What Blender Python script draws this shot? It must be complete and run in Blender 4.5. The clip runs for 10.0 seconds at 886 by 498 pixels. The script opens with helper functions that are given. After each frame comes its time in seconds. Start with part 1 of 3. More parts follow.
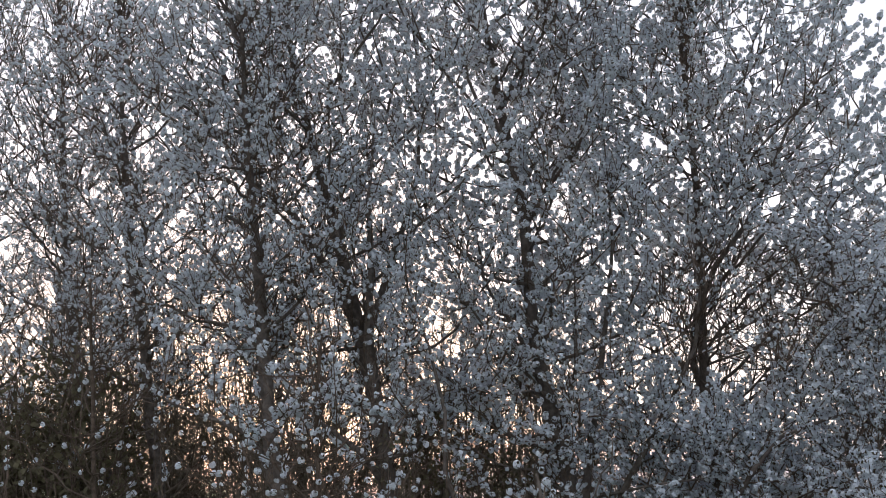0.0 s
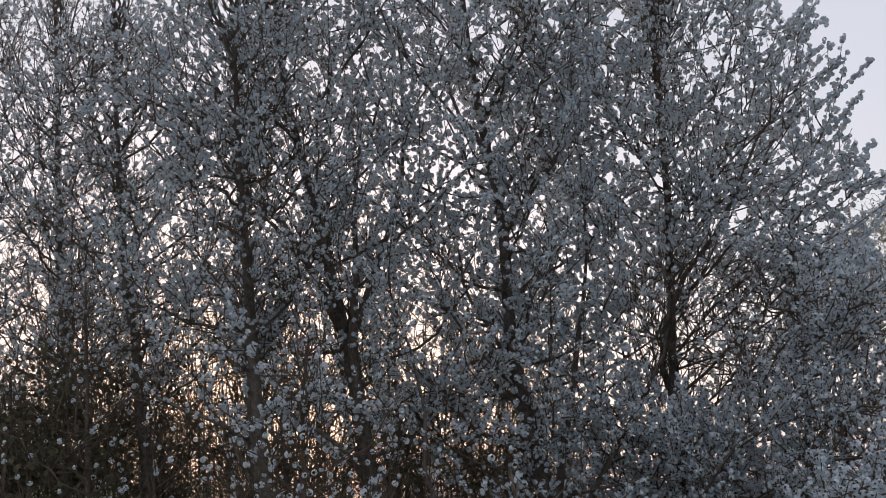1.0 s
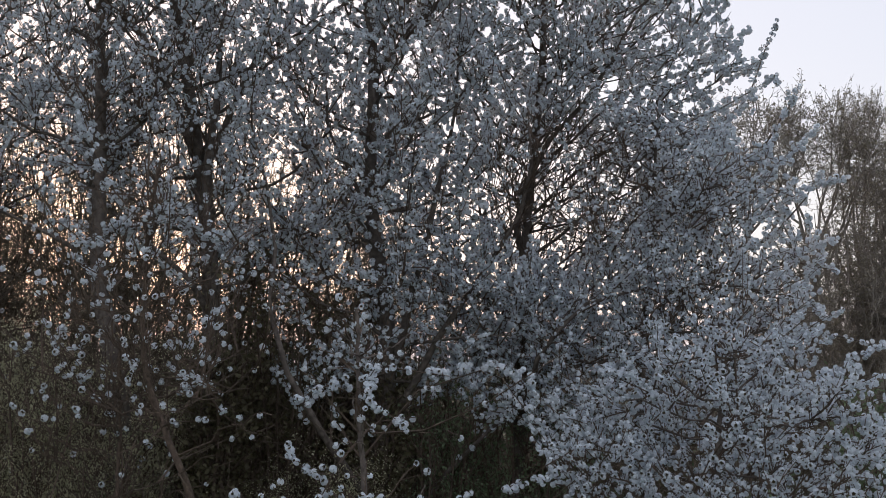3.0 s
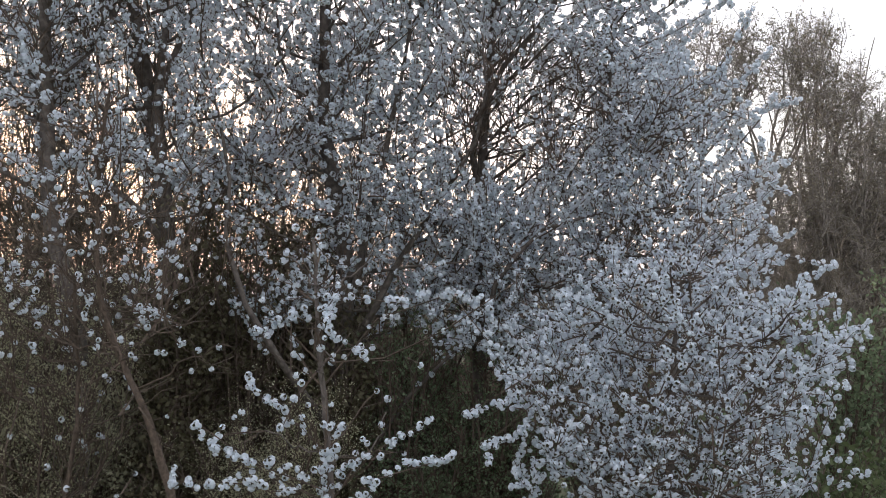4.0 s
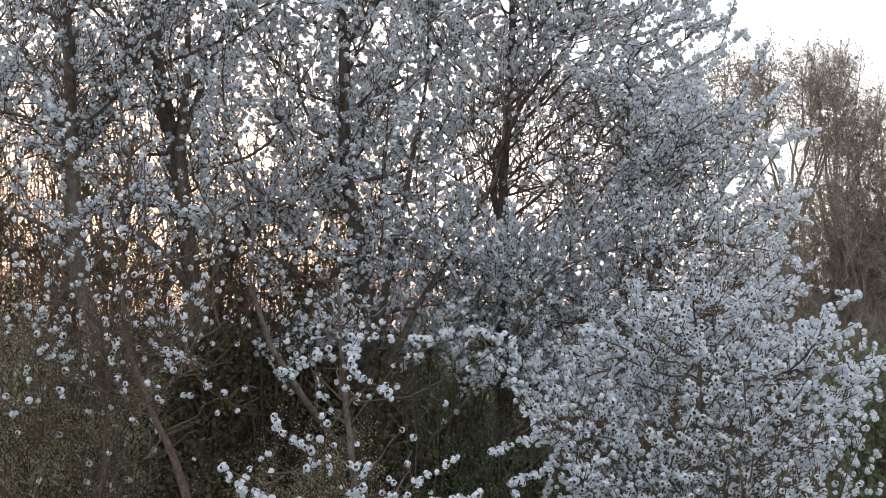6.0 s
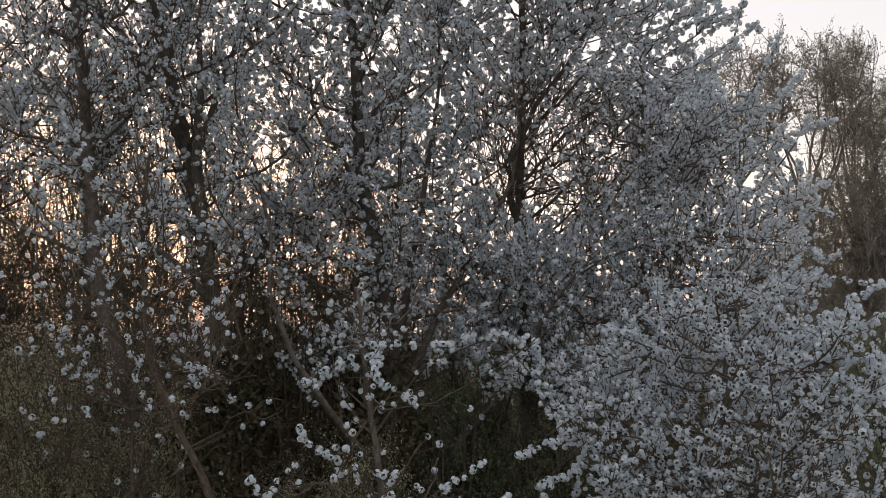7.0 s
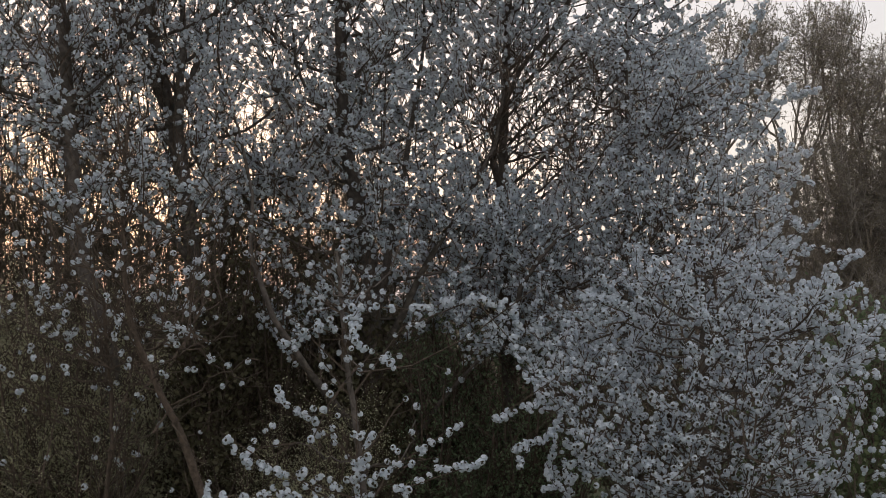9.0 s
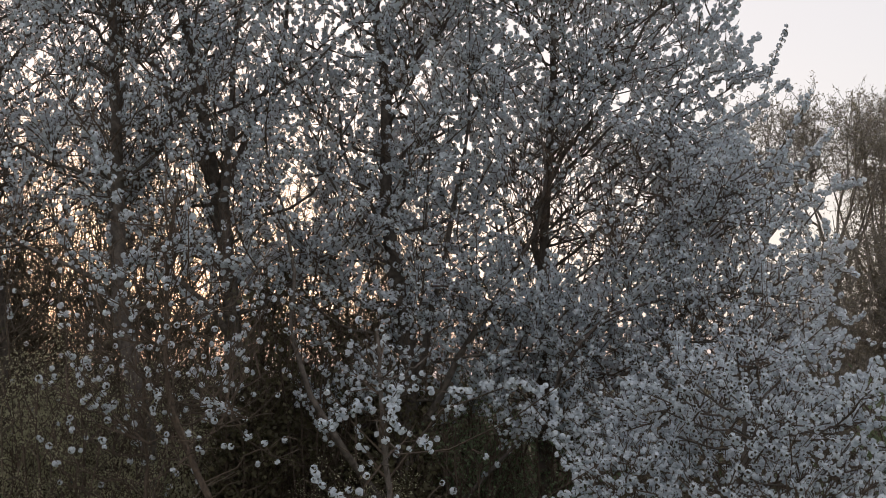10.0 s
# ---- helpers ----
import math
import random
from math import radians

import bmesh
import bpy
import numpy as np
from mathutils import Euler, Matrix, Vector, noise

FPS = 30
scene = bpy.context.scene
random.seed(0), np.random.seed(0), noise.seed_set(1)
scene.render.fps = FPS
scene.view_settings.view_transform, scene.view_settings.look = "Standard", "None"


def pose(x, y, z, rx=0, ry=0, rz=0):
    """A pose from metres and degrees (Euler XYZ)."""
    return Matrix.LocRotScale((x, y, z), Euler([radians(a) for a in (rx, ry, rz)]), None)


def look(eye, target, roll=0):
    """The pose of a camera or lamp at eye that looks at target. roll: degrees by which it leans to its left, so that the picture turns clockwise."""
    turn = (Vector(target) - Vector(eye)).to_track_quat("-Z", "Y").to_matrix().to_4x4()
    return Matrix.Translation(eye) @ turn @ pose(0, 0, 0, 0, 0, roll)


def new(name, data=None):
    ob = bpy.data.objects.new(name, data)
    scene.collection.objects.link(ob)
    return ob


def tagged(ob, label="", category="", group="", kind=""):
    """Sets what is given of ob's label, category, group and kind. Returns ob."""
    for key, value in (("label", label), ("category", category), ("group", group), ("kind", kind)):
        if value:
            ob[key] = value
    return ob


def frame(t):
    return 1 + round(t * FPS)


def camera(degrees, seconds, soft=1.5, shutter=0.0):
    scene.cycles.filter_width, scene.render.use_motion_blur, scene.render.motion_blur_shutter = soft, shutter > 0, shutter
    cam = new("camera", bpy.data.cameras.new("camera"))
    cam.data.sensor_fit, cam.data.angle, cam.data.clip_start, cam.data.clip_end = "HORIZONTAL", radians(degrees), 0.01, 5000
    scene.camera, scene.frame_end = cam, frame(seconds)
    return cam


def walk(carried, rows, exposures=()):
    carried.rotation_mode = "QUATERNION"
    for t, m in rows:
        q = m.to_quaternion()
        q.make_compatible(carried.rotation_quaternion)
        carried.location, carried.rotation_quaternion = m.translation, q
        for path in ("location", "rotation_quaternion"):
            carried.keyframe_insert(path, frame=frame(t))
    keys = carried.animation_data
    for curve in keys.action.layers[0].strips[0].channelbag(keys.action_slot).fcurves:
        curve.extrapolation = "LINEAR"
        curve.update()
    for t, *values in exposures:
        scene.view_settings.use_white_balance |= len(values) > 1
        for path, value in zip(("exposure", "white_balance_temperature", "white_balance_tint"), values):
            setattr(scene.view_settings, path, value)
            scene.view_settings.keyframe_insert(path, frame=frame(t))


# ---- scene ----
# Evening: a row of wild pear trees in blossom, seen from a first-floor height.
cam = camera(43.3, 10.0, soft=0.9)
PATH = [
    (0, (-0.045, 0.304, 3.722), (-0.409, 2.22, 4.168), -3.3),
    (0.5, (-0.027, 0.36, 3.659), (-0.353, 2.27, 4.152), -5.0),
    (1, (0.069, -0.193, 3.589), (-0.265, 1.724, 4.049), -2.9),
    (1.5, (0.033, -0.158, 3.566), (-0.265, 1.764, 4.032), 3.0),
    (2, (-0.015, -0.068, 3.55), (-0.229, 1.883, 3.935), 3.9),
    (2.5, (0.016, -0.039, 3.522), (-0.139, 1.934, 3.809), 3.1),
    (3, (0.016, 0.0, 3.506), (-0.073, 1.987, 3.711), 2.1),
    (3.2, (-0.007, 0.078, 3.504), (-0.055, 2.072, 3.65), 0.1),
    (4.3, (0.014, -0.007, 3.515), (0.019, 1.991, 3.592), 1.0),
    (4.5, (0.012, -0.005, 3.529), (0.01, 1.994, 3.611), -0.2),
    (5, (0.001, -0.031, 3.525), (-0.009, 1.966, 3.634), 0.6),
    (5.5, (0.008, -0.037, 3.525), (-0.015, 1.958, 3.657), 0.3),
    (5.7, (0.01, -0.042, 3.529), (-0.028, 1.953, 3.665), 0.1),
    (7, (0.006, -0.018, 3.512), (-0.074, 1.974, 3.667), -2.3),
    (7.5, (0.03, -0.011, 3.553), (-0.035, 1.986, 3.649), -10.6),
    (8, (0.008, 0.001, 3.524), (-0.025, 1.997, 3.654), -3.5),
    (8.5, (0.083, -0.034, 3.529), (0.011, 1.961, 3.648), -1.5),
    (9, (0.061, -0.031, 3.524), (0.002, 1.966, 3.61), -1.5),
    (9.5, (0.063, -0.025, 3.542), (-0.017, 1.969, 3.669), -2.6),
    (10, (0.022, -0.036, 3.541), (-0.1, 1.947, 3.771), 0.1),
]
EXPOSURES = [(0.0, -0.1), (0.5, -0.56), (1.0, -0.66), (2.5, -0.52), (3.2, -0.33), (4.3, 0.56), (5.5, 0.8), (7.0, -0.34), (7.5, -0.5),
             (9.5, -0.52), (10.0, -0.42)]
walk(cam, [(t, look(eye, aim, roll)) for t, eye, aim, roll in PATH], [(t, s + 1.85, 5700 if t < 4 else 5850 if t < 6 else 6200, 11) for t, s in EXPOSURES])

# ---- light: the sun is nearly down behind the wood ----
SUN_AZ, SUN_EL = -20.0, 1.4          # degrees from +y towards +x, and above the horizon
world = bpy.data.worlds.new("evening")
scene.world = world
world.use_nodes = True
wn = world.node_tree.nodes
sky = wn.new("ShaderNodeTexSky")
sky.sky_type = "NISHITA"
sky.sun_disc = False
sky.sun_elevation, sky.sun_rotation = radians(SUN_EL), radians(SUN_AZ)
sky.air_density, sky.dust_density, sky.ozone_density = 1.0, 3.0, 1.5
wn["Background"].inputs["Strength"].default_value = 0.15
# a thin even veil of cloud lies over the clear sky
veil = wn.new("ShaderNodeMix")
veil.data_type = "RGBA"
veil.inputs["Factor"].default_value = 0.46
veil.inputs["B"].default_value = (3.8, 3.42, 3.2, 1)
pale = wn.new("ShaderNodeHueSaturation")
pale.inputs["Saturation"].default_value = 0.8
world.node_tree.links.new(sky.outputs["Color"], pale.inputs["Color"])
world.node_tree.links.new(pale.outputs["Color"], veil.inputs["A"])
world.node_tree.links.new(veil.outputs["Result"], wn["Background"].inputs["Color"])
sun = new("sun", bpy.data.lights.new("sun", "SUN"))
sun.data.energy, sun.data.angle, sun.data.color = 0.4, radians(0.6), (1.0, 0.62, 0.34)
toward = Vector((math.sin(radians(SUN_AZ)), math.cos(radians(SUN_AZ)), math.tan(radians(SUN_EL))))
sun.matrix_world = look(toward * 60, (0, 0, 0))

# ---- materials ----


def material(name):
    mat = bpy.data.materials.new(name)
    mat.use_nodes = True
    nt = mat.node_tree
    return mat, nt, nt.nodes["Principled BSDF"]


def noise_ramp(nt, scale, stops, detail=4.0, source="Object"):
    """A noise turned into colours, at a scale per metre."""
    co = nt.nodes.new("ShaderNodeTexCoord")
    tex = nt.nodes.new("ShaderNodeTexNoise")
    tex.inputs["Scale"].default_value, tex.inputs["Detail"].default_value = scale, detail
    nt.links.new(co.outputs[source], tex.inputs["Vector"])
    ramp = nt.nodes.new("ShaderNodeValToRGB")
    for n, (at, col) in enumerate(stops):
        el = ramp.color_ramp.elements[n] if n < 2 else ramp.color_ramp.elements.new(at)
        el.position, el.color = at, (*col, 1)
    nt.links.new(tex.outputs["Fac"], ramp.inputs["Fac"])
    return tex, ramp


def leafy(name, dark, light, through_light, rough=0.6):
    """Thin petals or leaves: varied from piece to piece, and letting light through."""
    mat, nt, bsdf = material(name)
    geo = nt.nodes.new("ShaderNodeNewGeometry")
    ramp = nt.nodes.new("ShaderNodeValToRGB")
    ramp.color_ramp.elements[0].color, ramp.color_ramp.elements[1].color = (*dark, 1), (*light, 1)
    nt.links.new(geo.outputs["Random Per Island"], ramp.inputs["Fac"])
    nt.links.new(ramp.outputs["Color"], bsdf.inputs["Base Color"])
    bsdf.inputs["Roughness"].default_value = rough
    bsdf.inputs["Specular IOR Level"].default_value = 0.25
    thin = nt.nodes.new("ShaderNodeBsdfTranslucent")
    nt.links.new(ramp.outputs["Color"], thin.inputs["Color"])
    mix = nt.nodes.new("ShaderNodeMixShader")
    mix.inputs["Fac"].default_value = through_light
    nt.links.new(bsdf.outputs["BSDF"], mix.inputs[1])
    nt.links.new(thin.outputs["BSDF"], mix.inputs[2])
    nt.links.new(mix.outputs["Shader"], nt.nodes["Material Output"].inputs["Surface"])
    return mat


def bark(name, dark, light, scale=18.0):
    mat, nt, bsdf = material(name)
    tex, ramp = noise_ramp(nt, scale, [(0.35, dark), (0.7, light)], 6.0)
    _, tone = noise_ramp(nt, 2.2, [(0.3, (0.7, 0.72, 0.66)), (0.75, (1, 1, 1))])
    mul = nt.nodes.new("ShaderNodeMix")
    mul.data_type, mul.blend_type = "RGBA", "MULTIPLY"
    mul.inputs["Factor"].default_value = 1.0
    nt.links.new(ramp.outputs["Color"], mul.inputs["A"])
    nt.links.new(tone.outputs["Color"], mul.inputs["B"])
    nt.links.new(mul.outputs["Result"], bsdf.inputs["Base Color"])
    bump = nt.nodes.new("ShaderNodeBump")
    bump.inputs["Strength"].default_value, bump.inputs["Distance"].default_value = 0.8, 0.02
    nt.links.new(tex.outputs["Fac"], bump.inputs["Height"])
    nt.links.new(bump.outputs["Normal"], bsdf.inputs["Normal"])
    bsdf.inputs["Roughness"].default_value = 0.9
    return mat


PETAL = leafy("white_petals", (0.64, 0.69, 0.745), (0.775, 0.835, 0.895), 0.42)
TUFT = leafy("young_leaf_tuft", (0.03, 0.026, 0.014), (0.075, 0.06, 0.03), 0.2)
LEAF = leafy("spring_leaves", (0.06, 0.08, 0.036), (0.125, 0.155, 0.07), 0.35)
DARK_LEAF = leafy("dark_leaves", (0.075, 0.068, 0.042), (0.15, 0.138, 0.08), 0.3)
OLIVE = leafy("olive_leaves", (0.12, 0.16, 0.09), (0.22, 0.28, 0.165), 0.45)
# dead leaves, their brown lightened to stand in for veiling glare over the brush
BROWN_LEAF = leafy("glare_paled_dead_leaves", (0.44, 0.43, 0.29), (0.53, 0.525, 0.36), 0.55)
BUD = leafy("opening_buds", (0.18, 0.165, 0.12), (0.3, 0.275, 0.2), 0.45)
BARK = bark("grey_bark", (0.085, 0.071, 0.064), (0.2, 0.17, 0.152))
TWIG = bark("brown_twigs", (0.075, 0.055, 0.043), (0.17, 0.126, 0.096), 30.0)
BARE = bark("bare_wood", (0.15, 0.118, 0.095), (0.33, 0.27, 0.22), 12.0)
BRUSH = bark("brown_brushwood", (0.135, 0.11, 0.084), (0.275, 0.23, 0.176), 14.0)
# bare wood lightened for the trees behind: the haze is put into its colour
HAZED_WOOD = bark("haze_paled_twigs", (0.19, 0.168, 0.148), (0.34, 0.304, 0.27), 9.0)

SOIL, soil_nt, soil_bsdf = material("woodland_floor")
soil_tex, soil_ramp = noise_ramp(soil_nt, 1.3, [(0.3, (0.06, 0.05, 0.034)), (0.5, (0.07, 0.08, 0.035)), (0.75, (0.1, 0.12, 0.05))], 8.0)
soil_nt.links.new(soil_ramp.outputs["Color"], soil_bsdf.inputs["Base Color"])
soil_bsdf.inputs["Roughness"].default_value = 0.95

# ---- meshes ----
RNG = np.random.default_rng(7)


def mesh_object(name, verts, groups, mats, parent=None, smooth=False):
    """One mesh object. groups: (faces as an array of rows of 3 or 4 corners, material index)."""
    me = bpy.data.meshes.new(name)
    me.vertices.add(len(verts))
    me.vertices.foreach_set("co", np.asarray(verts, np.float32).ravel())
    loops = np.concatenate([f.ravel() for f, _ in groups])
    sizes = np.concatenate([np.full(len(f), f.shape[1]) for f, _ in groups])
    index = np.concatenate([np.broadcast_to(np.asarray(m), (len(f),)) for f, m in groups])
    me.loops.add(len(loops))
    me.loops.foreach_set("vertex_index", loops.astype(np.int32))
    me.polygons.add(len(sizes))
    me.polygons.foreach_set("loop_start", np.r_[0, np.cumsum(sizes)[:-1]].astype(np.int32))
    me.polygons.foreach_set("material_index", index.astype(np.int32))
    me.polygons.foreach_set("use_smooth", np.full(len(sizes), smooth))
    for m in mats:
        me.materials.append(m)
    me.update(calc_edges=True)
    ob = new(name, me)
    ob.parent = parent
    return ob


def unit(v):
    return v / (np.linalg.norm(v, axis=-1, keepdims=True) + 1e-9)


def tubes(lines, radii, sides):
    """Round stems along lines (n, k, 3) with radii (n, k): vertices and quads."""
    n, k, _ = lines.shape
    along = unit(np.gradient(lines, axis=1))
    ref = np.where(np.abs(along[:, :1, 2:]) > 0.8, np.array([1.0, 0, 0]), np.array([0, 0, 1.0]))
    a = unit(np.cross(along, ref))
    b = np.cross(along, a)
    ang = np.arange(sides) * 2 * np.pi / sides
    ring = np.cos(ang)[:, None] * a[:, :, None] + np.sin(ang)[:, None] * b[:, :, None]
    verts = lines[:, :, None] + ring * radii[:, :, None, None]
    i = np.arange(n)[:, None, None] * k * sides
    j = np.arange(k - 1)[None, :, None] * sides
    s = np.arange(sides)[None, None]
    s2 = (s + 1) % sides
    quads = np.stack([i + j + s, i + j + s2, i + j + sides + s2, i + j + sides + s], -1).reshape(-1, 4)
    return verts.reshape(-1, 3), quads


def smooth_line(points, k):
    """k points evenly along a smooth curve through a few control points."""
    p = np.asarray(points, float)
    q = np.vstack([2 * p[0] - p[1], p, 2 * p[-1] - p[-2]])
    out = []
    for n in range(1, len(q) - 2):
        t = np.linspace(0, 1, 12, endpoint=False)[:, None]
        a, b, c, d = q[n - 1:n + 3]
        out.append(0.5 * (2 * b + (c - a) * t + (2 * a - 5 * b + 4 * c - d) * t ** 2 + (3 * b - a - 3 * c + d) * t ** 3))
    out = np.vstack([*out, p[-1:]])
    s = np.r_[0, np.cumsum(np.linalg.norm(np.diff(out, axis=0), axis=1))]
    return np.stack([np.interp(np.linspace(0, s[-1], k), s, out[:, c]) for c in range(3)], 1)


def at_line(lines, which, s):
    """Places and directions at the fractions s along the chosen lines."""
    k = lines.shape[1]
    x = np.clip(s, 0, 0.9999) * (k - 1)
    i = x.astype(int)
    f = (x - i)[:, None]
    p, q = lines[which, i], lines[which, i + 1]
    return p + f * (q - p), unit(q - p)


def side_shoots(lines, each, lengths, angle, k, start=0.2, rise=0.25, wander=0.12, rng=RNG):
    """Shoots that leave the given lines: (n, k, 3)."""
    n = len(lines)
    which = np.repeat(np.arange(n), each)
    m = len(which)
    s = start + (1 - start) * rng.random(m) ** 0.85
    p, d = at_line(lines, which, s)
    across = unit(np.cross(d, rng.normal(size=(m, 3))))
    a = np.radians(rng.uniform(*angle, m))[:, None]
    way = unit(np.cos(a) * d + np.sin(a) * across + [0, 0, rise * 0.5])
    size = (rng.uniform(*lengths, m) * (1.15 - 0.5 * s))[:, None, None]
    t = np.linspace(0, 1, k)[None, :, None]
    bend = rng.normal(size=(m, 1, 3)) * wander + np.array([0, 0, rise])
    kink = np.cumsum(rng.normal(size=(m, k, 3)), axis=1) * wander * 0.2
    kink -= kink[:, :1]
    return p[:, None] + size * (t * way[:, None] + t ** 2 * bend + kink)


def petals(flowers, ring, size, full, seed):
    """One rounded blossom cluster on +z: cupped flowers over a dome, with a dark tuft of young leaves in the middle.
    Vertices, triangles, materials (0 petal, 1 tuft)."""
    rng = np.random.default_rng(seed)
    verts, tris, mats = [], [], []

    def fan(mid, axis, r, corners, cup, lobes):
        u = unit(np.cross(axis, [0.3, 0.2, 1]))
        v = np.cross(axis, u)
        spin = rng.uniform(0, 6.28)
        base = len(verts)
        for q in range(corners):
            c = spin + q * 2 * np.pi / corners
            rad = r * (1 - lobes * (q % 2)) * rng.uniform(0.92, 1.08)
            verts.append(mid + rad * (np.cos(c) * u + np.sin(c) * v) + cup * r * (q % 2) * axis)
        for q in range(corners - 2):
            tris.append((base, base + 1 + q, base + 2 + q))
            mats.append(0)

    for n in range(flowers):
        az = 2 * np.pi * (n + rng.uniform(-0.25, 0.25)) / flowers
        low = n % 2
        lean = np.radians((96 if low else 58) + rng.uniform(-12, 12))
        out = np.array([np.cos(az), np.sin(az), 0])
        axis = np.sin(lean) * out + np.cos(lean) * np.array([0, 0, 1.0])
        mid = axis * ring * rng.uniform(0.85, 1.1) + np.array([0, 0, 0.5 * ring])
        r = size * rng.uniform(0.88, 1.15)
        fan(mid, axis, r, 10 if full else 5, 0.16, 0.12 if full else 0.0)
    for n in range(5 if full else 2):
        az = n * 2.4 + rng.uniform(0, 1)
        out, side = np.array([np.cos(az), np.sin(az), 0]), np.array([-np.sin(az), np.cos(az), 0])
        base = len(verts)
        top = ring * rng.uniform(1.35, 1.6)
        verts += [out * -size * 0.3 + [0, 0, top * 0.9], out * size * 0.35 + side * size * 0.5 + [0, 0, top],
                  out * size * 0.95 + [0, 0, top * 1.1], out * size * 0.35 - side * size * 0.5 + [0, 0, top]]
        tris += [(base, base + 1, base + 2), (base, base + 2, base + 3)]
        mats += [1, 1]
    return np.array(verts), np.array(tris), np.array(mats)


NEAR_CLUSTERS = [petals(8, 0.0215, 0.0160, True, s) for s in range(4)]
FAR_CLUSTERS = [petals(6, 0.0205, 0.0185, False, s) for s in range(10, 14)]


def strewn(kinds, places, axes, sizes, rng=RNG):
    """Copies of the given small meshes at places, their +z along axes, joined: vertices and face groups."""
    n = len(places)
    pick = rng.integers(0, len(kinds), n)
    spin = rng.uniform(0, 2 * np.pi, n)
    z = unit(axes)
    x = unit(np.cross(z, np.where(np.abs(z[:, 2:]) > 0.9, [1.0, 0, 0], [0, 0, 1.0])))
    y = np.cross(z, x)
    c, s = np.cos(spin)[:, None], np.sin(spin)[:, None]
    x, y = c * x + s * y, c * y - s * x
    verts, groups, base = [], [], 0
    for q, (v, f, m) in enumerate(kinds):
        own = pick == q
        if not own.any():
            continue
        r = np.stack([x[own], y[own], z[own]], 1) * sizes[own][:, None, None]
        w = np.einsum("vi,nij->nvj", v, r) + places[own][:, None]
        verts.append(w.reshape(-1, 3))
        step = np.arange(own.sum())[:, None, None] * len(v) + base
        for mat in np.unique(m):
            groups.append(((f[m == mat][None] + step).reshape(-1, 3), mat))
        base += own.sum() * len(v)
    return np.vstack(verts), groups


def beads(lines, spacing, start, rng=RNG, thin=1.0):
    """Places along the lines about so far apart, set just off the stem, with the way each one faces."""
    size = np.linalg.norm(np.diff(lines, axis=1), axis=2).sum(1)
    each = np.maximum(1, (size * (1 - start) / spacing).astype(int))
    which = np.repeat(np.arange(len(lines)), each)
    if thin < 1:
        which = which[rng.random(len(which)) < thin]
    s = start + (1 - start) * rng.random(len(which)) ** 0.8
    p, d = at_line(lines, which, s)
    out = unit(unit(np.cross(d, rng.normal(size=d.shape))) + 0.35 * d + [0, 0, 0.25])
    return p + out * rng.uniform(0.0, 0.025, (len(p), 1)), out


def thinned(p, cell, most, rng):
    """Which places to keep so that no part of a crown, seen through, holds more than so many: crowded shoots bear less."""
    key = np.floor(p[:, 0] / cell).astype(int) * 4096 + np.floor(p[:, 2] / cell).astype(int)
    order = rng.permutation(len(p))
    order = order[np.argsort(key[order], kind="stable")]
    ks = key[order]
    first = np.r_[True, ks[1:] != ks[:-1]]
    start = np.maximum.accumulate(np.where(first, np.arange(len(ks)), 0))
    return order[np.arange(len(ks)) - start < most]


class Crown:
    """How far a crown reaches from its trunk, by height."""

    def __init__(self, trunk, reach):
        self.trunk, self.reach = np.asarray(trunk, float), np.asarray(reach, float)

    def axis(self, z):
        return np.stack([np.interp(z, self.trunk[:, 2], self.trunk[:, c]) for c in (0, 1)], -1)

    def limit(self, z):
        return np.interp(z, self.reach[:, 0], self.reach[:, 1], left=0, right=0)

    def inside(self, p, slack=1.0):
        off = np.linalg.norm(p[..., :2] - self.axis(p[..., 2]), axis=-1)
        return off < self.limit(p[..., 2]) * slack


def limbs_of(crown, count, low, high, rise, rng, flat=0.0, k=9):
    """Main limbs that leave the trunk all round and reach for the edge of the crown."""
    z0 = np.linspace(low, high, count) + rng.normal(size=count) * 0.1
    az = np.arange(count) * 2.4 + rng.normal(size=count) * 0.35
    out = np.stack([np.cos(az), np.sin(az)], 1)
    base = np.c_[crown.axis(z0), z0]
    climb = rise[0] + (rise[1] - rise[0]) * (z0 - low) / max(high - low, 0.1)
    reach = crown.limit(z0 + climb * 0.8) * rng.uniform(0.75, 1.05, count) * (1 - flat * np.where(out[:, 1] < 0, 1.5, 1.0) * np.abs(out[:, 1])) + 0.15
    tip = np.c_[base[:, :2] + out * reach[:, None], z0 + climb * np.maximum(reach, 0.7) * rng.uniform(0.7, 1.2, count)]
    t = np.linspace(0, 1, k)[None, :, None]
    step = (tip - base)[:, None]
    line = base[:, None] + step * np.concatenate([t ** 0.85, t ** 0.85, t ** 1.2], 2)
    sag = np.sin(np.pi * t) * rng.uniform(-0.10, 0.03, (count, 1, 1)) * reach[:, None, None]
    line = line + sag * np.array([0, 0, 1.0])
    kink = np.cumsum(rng.normal(size=(count, k, 3)), axis=1) * 0.045
    return line + kink - kink[:, :1]


def taper(count, k, r0, r1):
    return np.linspace(1, 0, k)[None] * (np.broadcast_to(r0, count)[:, None] - r1) + r1


